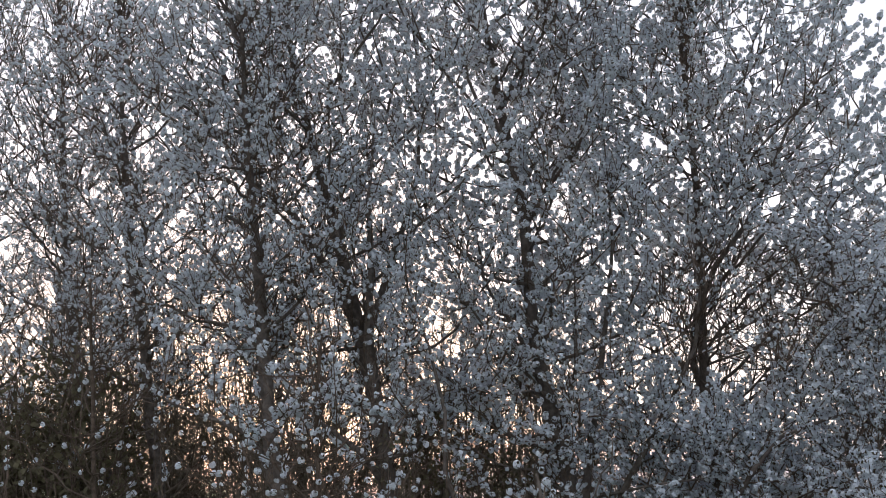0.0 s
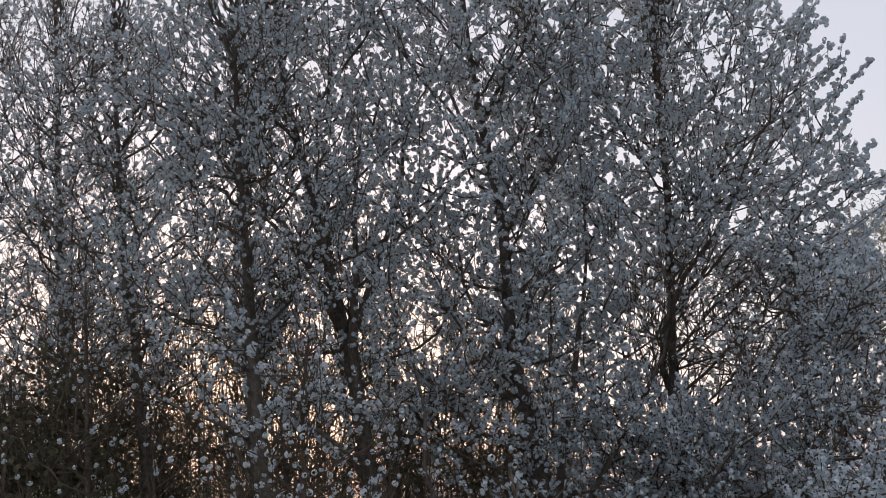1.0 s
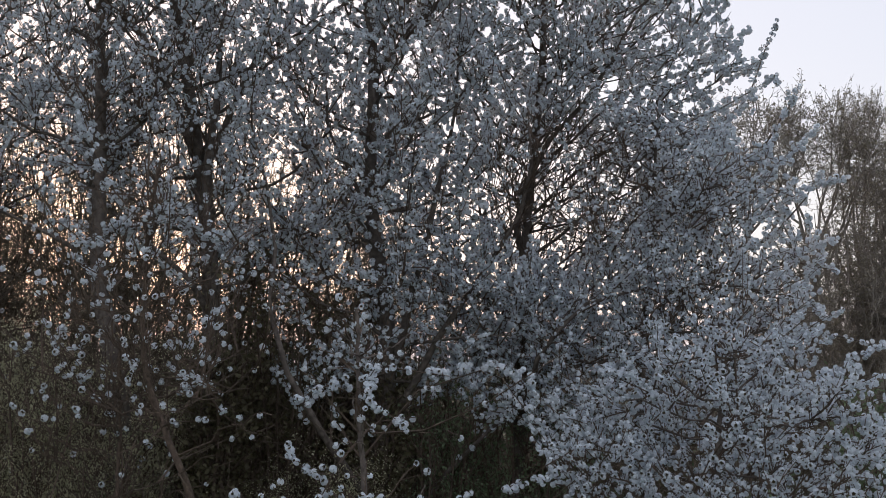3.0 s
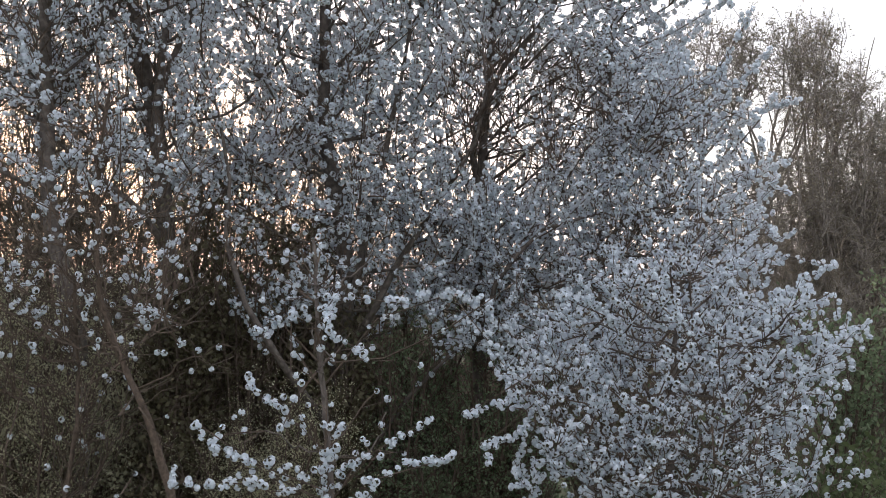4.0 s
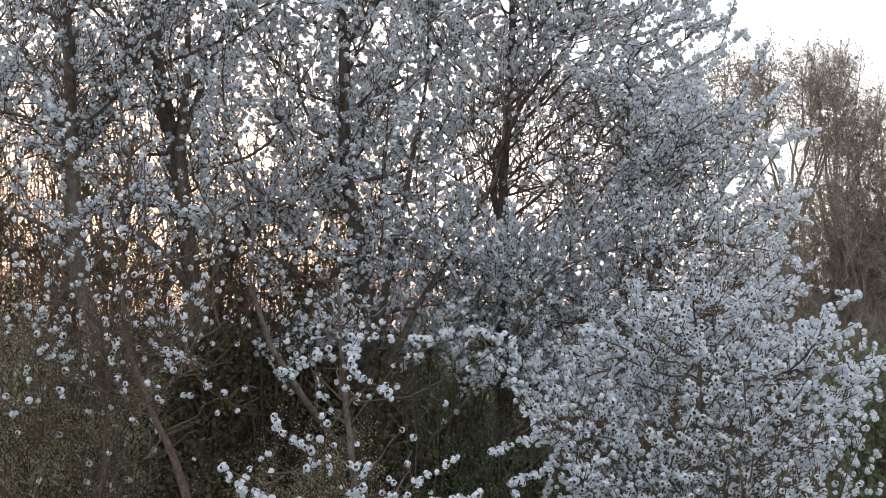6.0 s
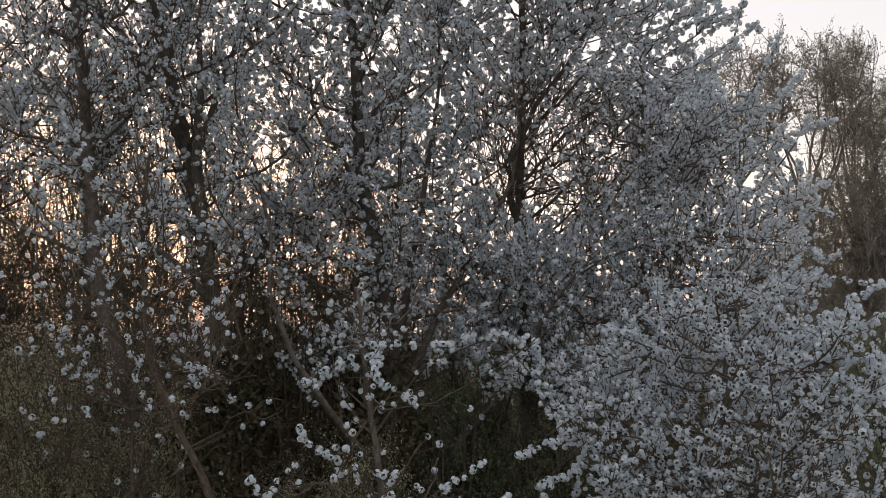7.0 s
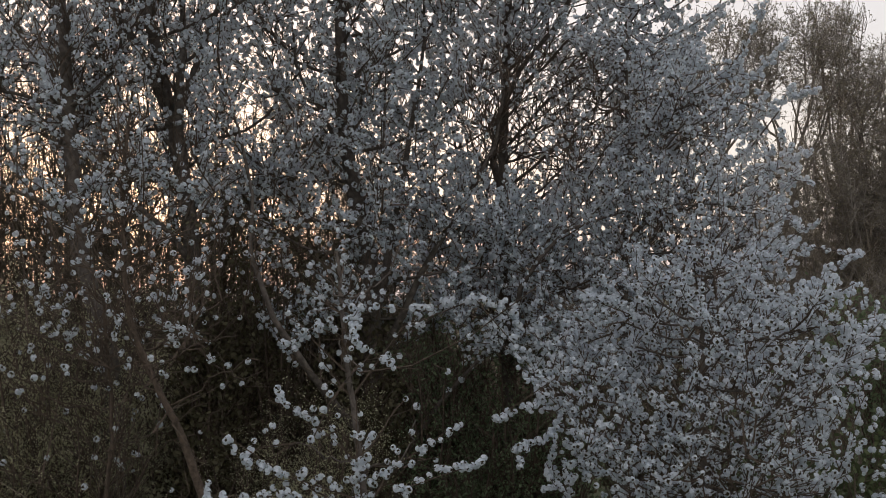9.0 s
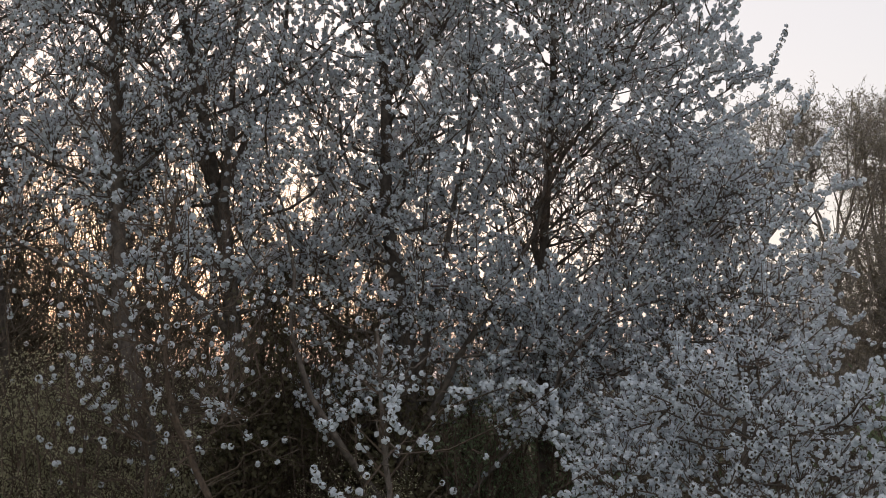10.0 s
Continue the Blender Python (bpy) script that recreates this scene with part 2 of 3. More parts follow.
def blossom_tree(label, trunk, radius, reach, limbs, rise=(0.75, 1.7), stems=(), shoots=(9, 5), bloom=0.062, thin=1.0,
                 near=False, seed=0, low=None, single=0, sprays=(), flat=0.4, crowd=6, tuft=0.24, name="pear_tree", size=1.1, wood=BARK, core=(0.3, 0.7), gaps=(), clear=0.0):
    """A wild pear in flower: trunk, limbs, twigs and blossom. single: how many clusters are pieces of their own."""
    rng = np.random.default_rng(seed)
    tree = new(name)
    tree.location = trunk[0]
    here = np.array(trunk[0], float)
    crown = Crown(trunk, reach)
    line = smooth_line(trunk, 40)
    k = len(line)
    girth = np.interp(np.linspace(0, 1, k), [0, 0.06, 0.4, 1], [radius * 1.5, radius * 1.1, radius * 0.72, 0.012])
    line = line + np.cumsum(rng.normal(size=(k, 3)), axis=0) * 0.006 * [1, 1, 0]
    v, f = tubes(line[None] - here, girth[None] * (1 + 0.06 * rng.normal(size=(1, k))), 12)
    mesh_object("trunk", v, [(f, 0)], [wood], tree, True)
    low = reach[0][0] if low is None else low
    main = limbs_of(crown, limbs, low, reach[-1][0] - 0.35, rise, rng, flat)
    spurs = side_shoots(line[None], int(8 * (line[-1, 2] - low)), (0.2, 0.7), (40, 85), 7, low / line[-1, 2], 0.4, 0.15, rng)
    extra = np.array([smooth_line(s, 9) for s, _ in stems]) if stems else np.zeros((0, 9, 3))
    if stems:
        sway = np.cumsum(rng.normal(size=extra.shape), axis=1) * 0.045
        extra = extra + sway - sway[:, :1]
    thick = np.r_[np.full(limbs, radius * 0.17), [r for _, r in stems]]
    main = np.concatenate([main, extra])
    for one, r in zip(main, thick):
        v, f = tubes(one[None] - here, taper(1, 9, r, 0.005), 7)
        mesh_object("limb", v, [(f, 0)], [wood], tree, True)
    second = side_shoots(main, shoots[0], (0.45, 1.2), (30, 80), 7, 0.1, 0.32, 0.24, rng)
    second = np.concatenate([second, spurs])
    second = second[crown.inside(second[:, -1], 1.12) | (rng.random(len(second)) < 0.04)]
    third = side_shoots(second, shoots[1], (0.16, 0.46), (30, 75), 2, 0.12, 0.25, 0.16, rng)
    third = third[crown.inside(third[:, -1], 1.18) | (rng.random(len(third)) < 0.2)]
    for x, z, wide, tall, kept in gaps:
        third = third[(((third[:, -1, 0] - x) / wide) ** 2 + ((third[:, -1, 2] - z) / tall) ** 2 > 1) | (rng.random(len(third)) < kept + 0.6)]
    inner = np.linalg.norm(third[:, -1, :2] - crown.axis(third[:, -1, 2]), axis=1) < core[0]
    third = third[~inner | (rng.random(len(third)) < core[1] + 0.1)]
    if crowd:
        third = third[thinned(third[:, -1], 0.12, crowd * 0.6, rng)]
    arms = np.array([smooth_line(a, 7) for a in sprays]) if sprays else np.zeros((0, 7, 3))
    if sprays:
        tufts = side_shoots(arms, 7, (0.06, tuft), (40, 85), 2, 0.3, 0.2, 0.2, rng)
        second, third = np.concatenate([second, arms]), np.concatenate([third, tufts])
    v1, f1 = tubes(second[:, ::2] - here, taper(len(second), 4, 0.0098, 0.0037), 3)
    v2, f2 = tubes(third - here, taper(len(third), 2, 0.005, 0.0026), 3)
    tagged(mesh_object("twig_growth", np.vstack([v1, v2]), [(f1, 0), (f2 + len(v1), 0)], [TWIG], tree), kind="stuff")
    sets = [beads(second, bloom, 0.12, rng, thin), beads(third, bloom * 0.9, 0.1, rng, thin), beads(main, bloom * 1.4, 0.4, rng, thin)]
    if sprays:
        sets += [beads(arms, 0.04, 0.35, rng), beads(tufts, 0.05, 0.4, rng)]
    p, d = np.vstack([s[0] for s in sets]), np.vstack([s[1] for s in sets])
    # flower heads turn outwards, to the light
    off = p[:, :2] - crown.axis(p[:, 2])
    d = unit(d + 0.9 * np.c_[unit(off), np.zeros(len(p))])
    # old wood by the trunk bears little blossom
    young = (np.linalg.norm(p[:, :2] - crown.axis(p[:, 2]), axis=1) > core[0]) | (rng.random(len(p)) < core[1]) | bool(single)
    # few spurs on the open side of the trunk and of its stout stems
    side = unit(-here[:2])
    for old in [line] + [e for e, (_, r) in zip(extra, stems) if r > 0.04]:
        gap = p[:, :2] - np.stack([np.interp(p[:, 2], old[:, 2], old[:, a]) for a in (0, 1)], 1)
        across = np.abs(gap[:, 0] * side[1] - gap[:, 1] * side[0])
        beside = (across > clear) | (gap @ side < 0) | (p[:, 2] > min(8.2, old[-1, 2])) | (p[:, 2] < old[0, 2])
        young &= beside | (rng.random(len(p)) < 0.3)
    for x, z, wide, tall, kept in gaps:
        young &= (((p[:, 0] - x) / wide) ** 2 + ((p[:, 2] - z) / tall) ** 2 > 1) | (rng.random(len(p)) < kept)
    p, d = p[young], d[young]
    if crowd:
        keep = thinned(p, 0.12, crowd, rng)
        p, d = p[keep], d[keep]
    scale = rng.uniform(0.8, 1.2, len(p)) * size
    if single:
        order = np.argsort(p[:, 1])
        own, rest = order[:single], order[single:]
        pieces = []
        for n, c in enumerate(NEAR_CLUSTERS):
            pieces.append(bpy.data.meshes.new("flower_head"))
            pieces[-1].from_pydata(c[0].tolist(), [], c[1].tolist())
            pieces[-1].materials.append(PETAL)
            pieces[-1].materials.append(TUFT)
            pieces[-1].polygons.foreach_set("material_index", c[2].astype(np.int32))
        for n in own:
            ob = new("flower_head", pieces[n % 4])
            turn = Vector(d[n]).to_track_quat("Z", "Y").to_matrix().to_4x4()
            ob.parent = tree
            ob.matrix_basis = Matrix.Translation(p[n] - here) @ turn @ Matrix.Rotation(n * 1.7, 4, "Z") @ Matrix.Scale(scale[n], 4)
        p, d, scale = p[rest], d[rest], scale[rest]
    if near:
        front = p[:, 1] < np.median(p[:, 1])
        v, g = strewn(NEAR_CLUSTERS, p[front] - here, d[front], scale[front], rng)
        w, h = strewn(FAR_CLUSTERS, p[~front] - here, d[~front], scale[~front], rng)
        g += [(f + len(v), m) for f, m in h]
        v = np.vstack([v, w])
    else:
        v, g = strewn(FAR_CLUSTERS, p - here, d, scale, rng)
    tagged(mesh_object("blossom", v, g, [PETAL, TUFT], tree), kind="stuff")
    return tagged(tree, label, "flowering tree", "blossoming trees")


LEAF_KIND = [(np.array([[0, 0, 0], [0.35, 0, 0.5], [0, 0.08, 1.0], [-0.35, 0, 0.5]]), np.array([[0, 1, 2], [0, 2, 3]]), np.array([0, 0]))]


def bare_tree(label, base, height, spread, radius, seed, buds=0.5, leaf=BUD, count=24, name="bare_tree", wood=BARE, shoots=(10, 10)):
    """A tall tree still almost bare, with opening buds."""
    rng = np.random.default_rng(seed)
    tree = new(name)
    tree.location = base
    lean = rng.normal(size=2) * 0.04 * height
    trunk = [(0, 0, 0), (lean[0] * 0.3, lean[1] * 0.3, height * 0.3), (lean[0], lean[1], height * 0.66)]
    line = smooth_line(trunk, 16)
    v, f = tubes(line[None], taper(1, 16, radius, 0.02), 9)
    mesh_object("trunk", v, [(f, 0)], [wood], tree, True)
    z0 = np.linspace(height * 0.15, height * 0.55, count)
    az = np.arange(count) * 2.4 + rng.normal(size=count) * 0.3
    reach = spread * np.sqrt(rng.uniform(0.02, 1.1, count))
    start = np.stack([np.interp(z0, line[:, 2], line[:, c]) for c in range(3)], 1)
    tip = start + np.c_[np.cos(az) * reach, np.sin(az) * reach, (height - z0) * (1 - 0.35 * (reach / spread) ** 2) * rng.uniform(0.75, 1.0, count)]
    t = np.linspace(0, 1, 9)[None, :, None]
    main = start[:, None] + (tip - start)[:, None] * np.concatenate([t ** 0.9, t ** 0.9, t ** 0.95], 2)
    kink = np.cumsum(rng.normal(size=(count, 9, 3)), axis=1) * 0.02 * height / 8
    main = main + kink - kink[:, :1]
    for one, r in zip(main, np.full(count, radius * 0.32)):
        v, f = tubes(one[None], taper(1, 9, r, 0.01), 5)
        mesh_object("limb", v, [(f, 0)], [wood], tree, True)
    h = height / 9
    second = side_shoots(main, shoots[0], (0.6 * h, 1.4 * h), (25, 65), 6, 0.35, 0.3, 0.22, rng)
    third = side_shoots(second, shoots[1], (0.3 * h, 0.8 * h), (30, 80), 3, 0.15, 0.2, 0.25, rng)
    v1, f1 = tubes(second, taper(len(second), 6, 0.011, 0.004), 3)
    v2, f2 = tubes(third, taper(len(third), 3, 0.0055, 0.003), 3)
    tagged(mesh_object("twig_growth", np.vstack([v1, v2]), [(f1, 0), (f2 + len(v1), 0)], [wood], tree), kind="stuff")
    if buds:
        p, d = beads(third, (0.04 if base[0] > 5 else 0.12) / buds, 0.2, rng)
        v, g = strewn(LEAF_KIND, p, d, rng.uniform(0.03, 0.06, len(p)), rng)
        tagged(mesh_object("bud_growth", v, g, [leaf], tree), kind="stuff")
    return tagged(tree, label, "tree", "bare trees of the wood")


def budding_tree(label, base, fork, top, wide, seed, stems=11, wood=HAZED_WOOD, leaf=BUD):
    """A tree at the wood's edge: stems that part at the fork and fan up into a rounded crown of fine twigs in bud."""
    rng = np.random.default_rng(seed)
    tree = new("budding_tree")
    tree.location = base
    line = smooth_line([(0, 0, 0), (rng.uniform(-0.2, 0.2), 0, fork * 0.5), (0, 0, fork)], 14)
    v, f = tubes(line[None], taper(1, 14, 0.1, 0.06), 9)
    mesh_object("trunk", v, [(f, 0)], [wood], tree, True)
    az = np.arange(stems) * 2.4 + rng.normal(size=stems) * 0.3
    off = np.sqrt((np.arange(stems) + 0.5) / stems)
    start = np.c_[0 * az, 0 * az, fork - rng.uniform(0, 1.4, stems)]
    rise = (top - fork) * np.sqrt(np.maximum(0.05, 1 - 0.5 * off ** 2)) * rng.uniform(0.8, 0.97, stems)
    tip = np.c_[np.cos(az) * off * wide, np.sin(az) * off * wide, fork + rise]
    t = np.linspace(0, 1, 10)[None, :, None]
    main = start[:, None] + (tip - start)[:, None] * np.concatenate([t ** 0.75, t ** 0.75, t ** 1.1], 2)
    kink = np.cumsum(rng.normal(size=(stems, 10, 3)), axis=1) * 0.05
    main = main + kink - kink[:, :1]
    for one in main:
        v, f = tubes(one[None], taper(1, 10, 0.04, 0.008), 6)
        mesh_object("limb", v, [(f, 0)], [wood], tree, True)
    second = side_shoots(main, 15, (0.5, 1.3), (35, 95), 6, 0.46 if fork > 4 else 0.2, 0.3, 0.26, rng)
    end = second[:, -1]
    second = second[(end[:, 0] ** 2 + end[:, 1] ** 2) / (wide * 1.1) ** 2 + (np.maximum(end[:, 2] - fork, 0) / (top - fork)) ** 2 < 0.95]
    third = side_shoots(second, 8, (0.25, 0.7), (35, 100), 4, 0.15, 0.12, 0.3, rng)
    end = third[:, -1]
    third = third[(end[:, 0] ** 2 + end[:, 1] ** 2) / (wide * 1.15) ** 2 + (np.maximum(end[:, 2] - fork, 0) / (top - fork)) ** 2 < rng.uniform(0.9, 1.1, len(end))]
    fourth = side_shoots(third, 2, (0.1, 0.3), (25, 70), 2, 0.2, 0.2, 0.2, rng)
    v1, f1 = tubes(second, taper(len(second), 6, 0.014, 0.005), 3)
    v2, f2 = tubes(third[:, ::3], taper(len(third), 2, 0.007, 0.004), 3)
    v3, f3 = tubes(fourth, taper(len(fourth), 2, 0.005, 0.003), 3)
    tagged(mesh_object("twig_growth", np.vstack([v1, v2, v3]), [(f1, 0), (f2 + len(v1), 0), (f3 + len(v1) + len(v2), 0)], [wood], tree), kind="stuff")
    p, d = beads(np.concatenate([third[:, ::3], fourth]), 0.1, 0.25, rng)
    v, g = strewn(LEAF_KIND, p, d, rng.uniform(0.035, 0.07, len(p)), rng)
    tagged(mesh_object("bud_growth", v, g, [leaf], tree), kind="stuff")
    return tagged(tree, label, "tree", "bare trees of the wood")


def shrub(label, base, size, stems, seed, leaf=DARK_LEAF, density=0.05, leaf_size=(0.05, 0.11), name="shrub"):
    """A dense bush: stems from the ground, twigs, and many leaves."""
    rng = np.random.default_rng(seed)
    ob = new(name)
    ob.location = base
    az = np.arange(stems) * 2.4
    wide, tall = size
    tip = np.c_[np.cos(az) * wide * rng.uniform(0.2, 1, stems), np.sin(az) * wide * rng.uniform(0.2, 1, stems), tall * rng.uniform(0.6, 1.0, stems)]
    t = np.linspace(0, 1, 8)[None, :, None]
    main = tip[:, None] * np.concatenate([t, t, t ** 0.75], 2) + np.cumsum(rng.normal(size=(stems, 8, 3)), axis=1) * 0.025 * t
    v, f = tubes(main, taper(stems, 8, 0.025, 0.006), 5)
    second = side_shoots(main, 12, (0.3, 0.8), (30, 80), 5, 0.1, 0.2, 0.15, rng)
    v1, f1 = tubes(second[:, ::4], taper(len(second), 2, 0.008, 0.003), 3)
    mesh_object("stem_growth", np.vstack([v, v1]), [(f, 0), (f1 + len(v), 0)], [TWIG], ob, True)
    p, d = beads(second, density, 0.05, rng)
    p = p + rng.normal(size=p.shape) * 0.05
    p[:, 2] = np.maximum(p[:, 2], 0.02)
    v, g = strewn(LEAF_KIND, p, d + rng.normal(size=d.shape) * 0.5, rng.uniform(*leaf_size, len(p)), rng)
    tagged(mesh_object("foliage", v, g, [leaf], ob), kind="stuff")
    return tagged(ob, label, "bush", "undergrowth")


def thicket(label, base, size, stems, seed, wood=None, start=0.4):
    """Bare shoots crowding up from the ground."""
    rng = np.random.default_rng(seed)
    ob = new("thicket")
    wood = wood or BARE
    ob.location = base
    wide, tall = size
    az = rng.uniform(0, 6.28, stems)
    foot = np.c_[np.cos(az), np.sin(az), 0 * az] * wide * 0.3
    tip = np.c_[np.cos(az) * wide, np.sin(az) * wide, 0 * az] * rng.uniform(0.3, 1, (stems, 1)) + np.c_[0 * az, 0 * az, tall * rng.uniform(0.6, 1, stems)]
    t = np.linspace(0, 1, 8)[None, :, None]
    main = foot[:, None] * (1 - t) + tip[:, None] * t + np.cumsum(rng.normal(size=(stems, 8, 3)), axis=1) * 0.05 * t
    for one in main:
        v, f = tubes(one[None], taper(1, 8, 0.02, 0.005), 5)
        mesh_object("stem", v, [(f, 0)], [wood], ob, True)
    second = side_shoots(main, 12, (0.4, 1.3), (30, 100), 5, start, 0.12, 0.3, rng)
    third = side_shoots(second, 6, (0.15, 0.55), (30, 95), 2, 0.1, 0.12, 0.3, rng)
    v1, f1 = tubes(second[:, ::2], taper(len(second), 3, 0.009, 0.004), 3)
    v2, f2 = tubes(third, taper(len(third), 2, 0.005, 0.003), 3)
    tagged(mesh_object("twig_growth", np.vstack([v1, v2]), [(f1, 0), (f2 + len(v1), 0)], [wood], ob), kind="stuff")
    return tagged(ob, label, "thicket", "undergrowth")


# ---- ground ----
gx = np.r_[-900, -300, -100, np.linspace(-30, 30, 61), 100, 300, 900]
gy = np.r_[-900, -300, -60, np.linspace(-10, 60, 71), 120, 300, 900]
GX, GY = np.meshgrid(gx, gy, indexing="ij")
GZ = 0.06 * np.sin(GX * 0.9 + 1) * np.cos(GY * 0.7) + 0.04 * np.sin(GX * 2.3 + GY * 1.7) - 0.1
cols = len(gy)
cell = (np.arange(len(gx) - 1)[:, None] * cols + np.arange(cols - 1)[None]).ravel()
ground = mesh_object("ground", np.stack([GX, GY, GZ], -1).reshape(-1, 3),
                     [(np.stack([cell, cell + cols, cell + cols + 1, cell + 1], 1), 0)], [SOIL], None, True)
tagged(ground, "dark woodland floor with grass and weeds", "ground", kind="structure")

# ---- the trees in blossom ----
# where the old wood inside the row bears little blossom: x, z, half width, half height, share kept
BARE_PATCHES = [(0.72, 5.5, 0.85, 0.75, 0.14), (-2.1, 5.4, 0.7, 0.35, 0.4), (-0.6, 5.1, 0.5, 0.3, 0.45), (-2.0, 4.0, 0.7, 0.55, 0.4)]
blossom_tree("tall leaning pear tree in full white blossom", [(-2.75, 11.5, -0.1), (-2.82, 11.5, 2.1), (-2.86, 11.5, 4.0),
             (-3.07, 11.5, 5.4), (-3.29, 11.5, 6.5), (-3.5, 11.5, 7.4), (-3.72, 11.5, 8.45), (-3.83, 11.5, 9.45), (-3.9, 11.5, 11.2)],
             0.115, [(4.1, 0.7), (4.8, 1.5), (6, 2.3), (8, 2.3), (10, 1.8), (11.4, 0.2)], 50, seed=1, crowd=8, bloom=0.042, size=0.98, gaps=BARE_PATCHES, clear=0.12,
             stems=[([(-2.86, 11.46, 3.6), (-2.76, 11.3, 4.3), (-2.8, 11.3, 5.0), (-2.8, 11.3, 5.7), (-2.6, 11.2, 7.8)], 0.085),
                    ([(-3.1, 11.5, 5.5), (-3.52, 11.3, 6.45), (-3.84, 11.2, 7.0), (-4.44, 11.0, 7.85), (-5.4, 10.9, 8.6)], 0.055),
                    ([(-3.05, 11.5, 5.4), (-2.75, 11.6, 6.4), (-2.5, 11.7, 7.4), (-2.45, 11.7, 8.4), (-2.6, 11.7, 9.6)], 0.04),
                    ([(-2.86, 11.45, 3.9), (-3.11, 11.2, 4.32), (-3.49, 11.15, 4.65), (-3.86, 11.1, 4.93), (-4.3, 11.05, 5.35)], 0.04),
                    ([(-3.3, 11.5, 6.5), (-2.95, 11.6, 7.3), (-2.8, 11.7, 8.3), (-2.9, 11.7, 9.4)], 0.03)])
blossom_tree("tall upright pear tree in full white blossom", [(-1.1, 12, -0.1), (-1.08, 12, 2.5), (-1.06, 12, 3.9), (-1.22, 12, 4.8),
             (-1.31, 12, 5.7), (-1.3, 12, 6.6), (-1.39, 12, 7.4), (-1.53, 12, 8.55), (-1.59, 12, 9.4), (-1.6, 12, 11.4)],
             0.115, [(3.1, 1.0), (3.7, 1.7), (4.4, 1.9), (6, 2.2), (8, 2.3), (10, 1.9), (11.6, 0.2)], 60, rise=(0.3, 1.7), seed=2, crowd=10, bloom=0.042, size=1.0, gaps=BARE_PATCHES, clear=0.06,
             stems=[([(-1.08, 12, 3.2), (-0.95, 11.9, 4.0), (-0.8, 11.8, 4.8), (-0.6, 11.7, 5.6), (-0.4, 11.6, 7.4)], 0.05),
                    ([(-1.08, 12, 2.8), (-0.5, 11.9, 3.8), (0.0, 11.8, 4.6), (0.2, 11.8, 5.4), (0.3, 11.7, 6.6)], 0.045),
                    ([(-1.1, 12, 1.9), (-1.69, 11.1, 2.9), (-2.19, 11, 3.65), (-2.26, 11, 5.05), (-2.5, 11, 5.6), (-2.6, 11, 6.6)], 0.045),
                    ([(-1.1, 12, 1.2), (-0.63, 11.9, 2.06), (0.0, 11.8, 2.7), (0.52, 11.7, 3.2), (1.1, 11.6, 3.9)], 0.035),
                    ([(-1.37, 12, 7.0), (-0.8, 12, 8.0), (-0.3, 12, 9.2)], 0.03), ([(-1.25, 12, 5.0), (-1.6, 11.8, 5.6), (-1.9, 11.6, 6.3), (-2.1, 11.5, 7.2)], 0.025),
                    ([(-1.2, 12, 4.6), (-1.65, 11.7, 5.2), (-2.0, 11.5, 5.9), (-1.9, 11.4, 6.7)], 0.02), ([(-1.1, 12, 4.4), (-0.9, 11.7, 5.0), (-0.85, 11.6, 5.7), (-0.7, 11.5, 6.4)], 0.02), ([(-1.5, 12, 8.0), (-0.9, 11.8, 8.8), (-0.4, 11.7, 10)], 0.03),
                    ([(-1.35, 12, 6.6), (-0.6, 11.8, 7.2), (-0.1, 11.7, 8.0)], 0.03),
                    ([(-1.38, 12, 7.2), (-1.9, 11.9, 8.2), (-2.3, 11.8, 9.5)], 0.03)])
blossom_tree("slender pear tree in dense white blossom ending the row", [(0.3, 12.5, -0.1), (0.36, 12.5, 2.4), (0.4, 12.5, 4.75), (0.46, 12.5, 5.6),
             (0.5, 12.5, 6.3), (0.54, 12.5, 7.0), (0.55, 12.5, 8.5), (0.5, 12.5, 10.8)],
             0.085, [(2.6, 1.0), (4.0, 1.9), (5.8, 2.2), (6.6, 2.1), (7.4, 2.05), (8.3, 1.9), (9.2, 1.65), (10.0, 1.3), (11, 0.6)], 78, seed=3, bloom=0.043, shoots=(10, 6), crowd=13, gaps=BARE_PATCHES, clear=0.06,
             stems=[([(0.38, 12.5, 4.6), (0.2, 12.3, 5.4), (0.54, 12.2, 6.14), (0.85, 12.1, 6.6), (1.6, 12, 7.8), (2.2, 11.9, 8.2)], 0.045),
                    ([(0.4, 12.5, 3.0), (0.5, 11.4, 3.6), (0.76, 11.2, 4.06), (1.26, 11, 4.4), (2.2, 10.9, 4.7)], 0.04)]
             + [([(0.45, 12.5, 4.3 + 0.45 * n), (1.1, 12.4 - 0.5 * (n % 2), 4.95 + 0.45 * n), (1.75, 12.3 - 0.6 * (n % 2), 5.5 + 0.45 * n),
                  (2.6 - 0.022 * n * n, 12.2 - 0.6 * (n % 2), 6.05 + 0.45 * n)], 0.02) for n in range(6)],
             sprays=[[(1.0 + 0.1 * n % 0.3, 12.3, z - 0.9 + 0.1 * (n % 3)), ((1.4 + x) / 2 + 0.1, 12.2, z - 0.42), (x - 0.12, 12.0, z - 0.12), (x, 12.0, z)]
                     for n, (x, z) in enumerate([(1.7, 9.7), (2.3, 9.05), (2.1, 8.8), (2.5, 8.25), (2.84, 8.22), (2.63, 7.78),
                                                 (2.5, 7.55), (2.76, 7.29), (2.6, 7.1), (2.94, 6.98), (3.03, 6.76), (2.8, 6.5)])], tuft=0.13, size=0.98, core=(0.8, 0.45))
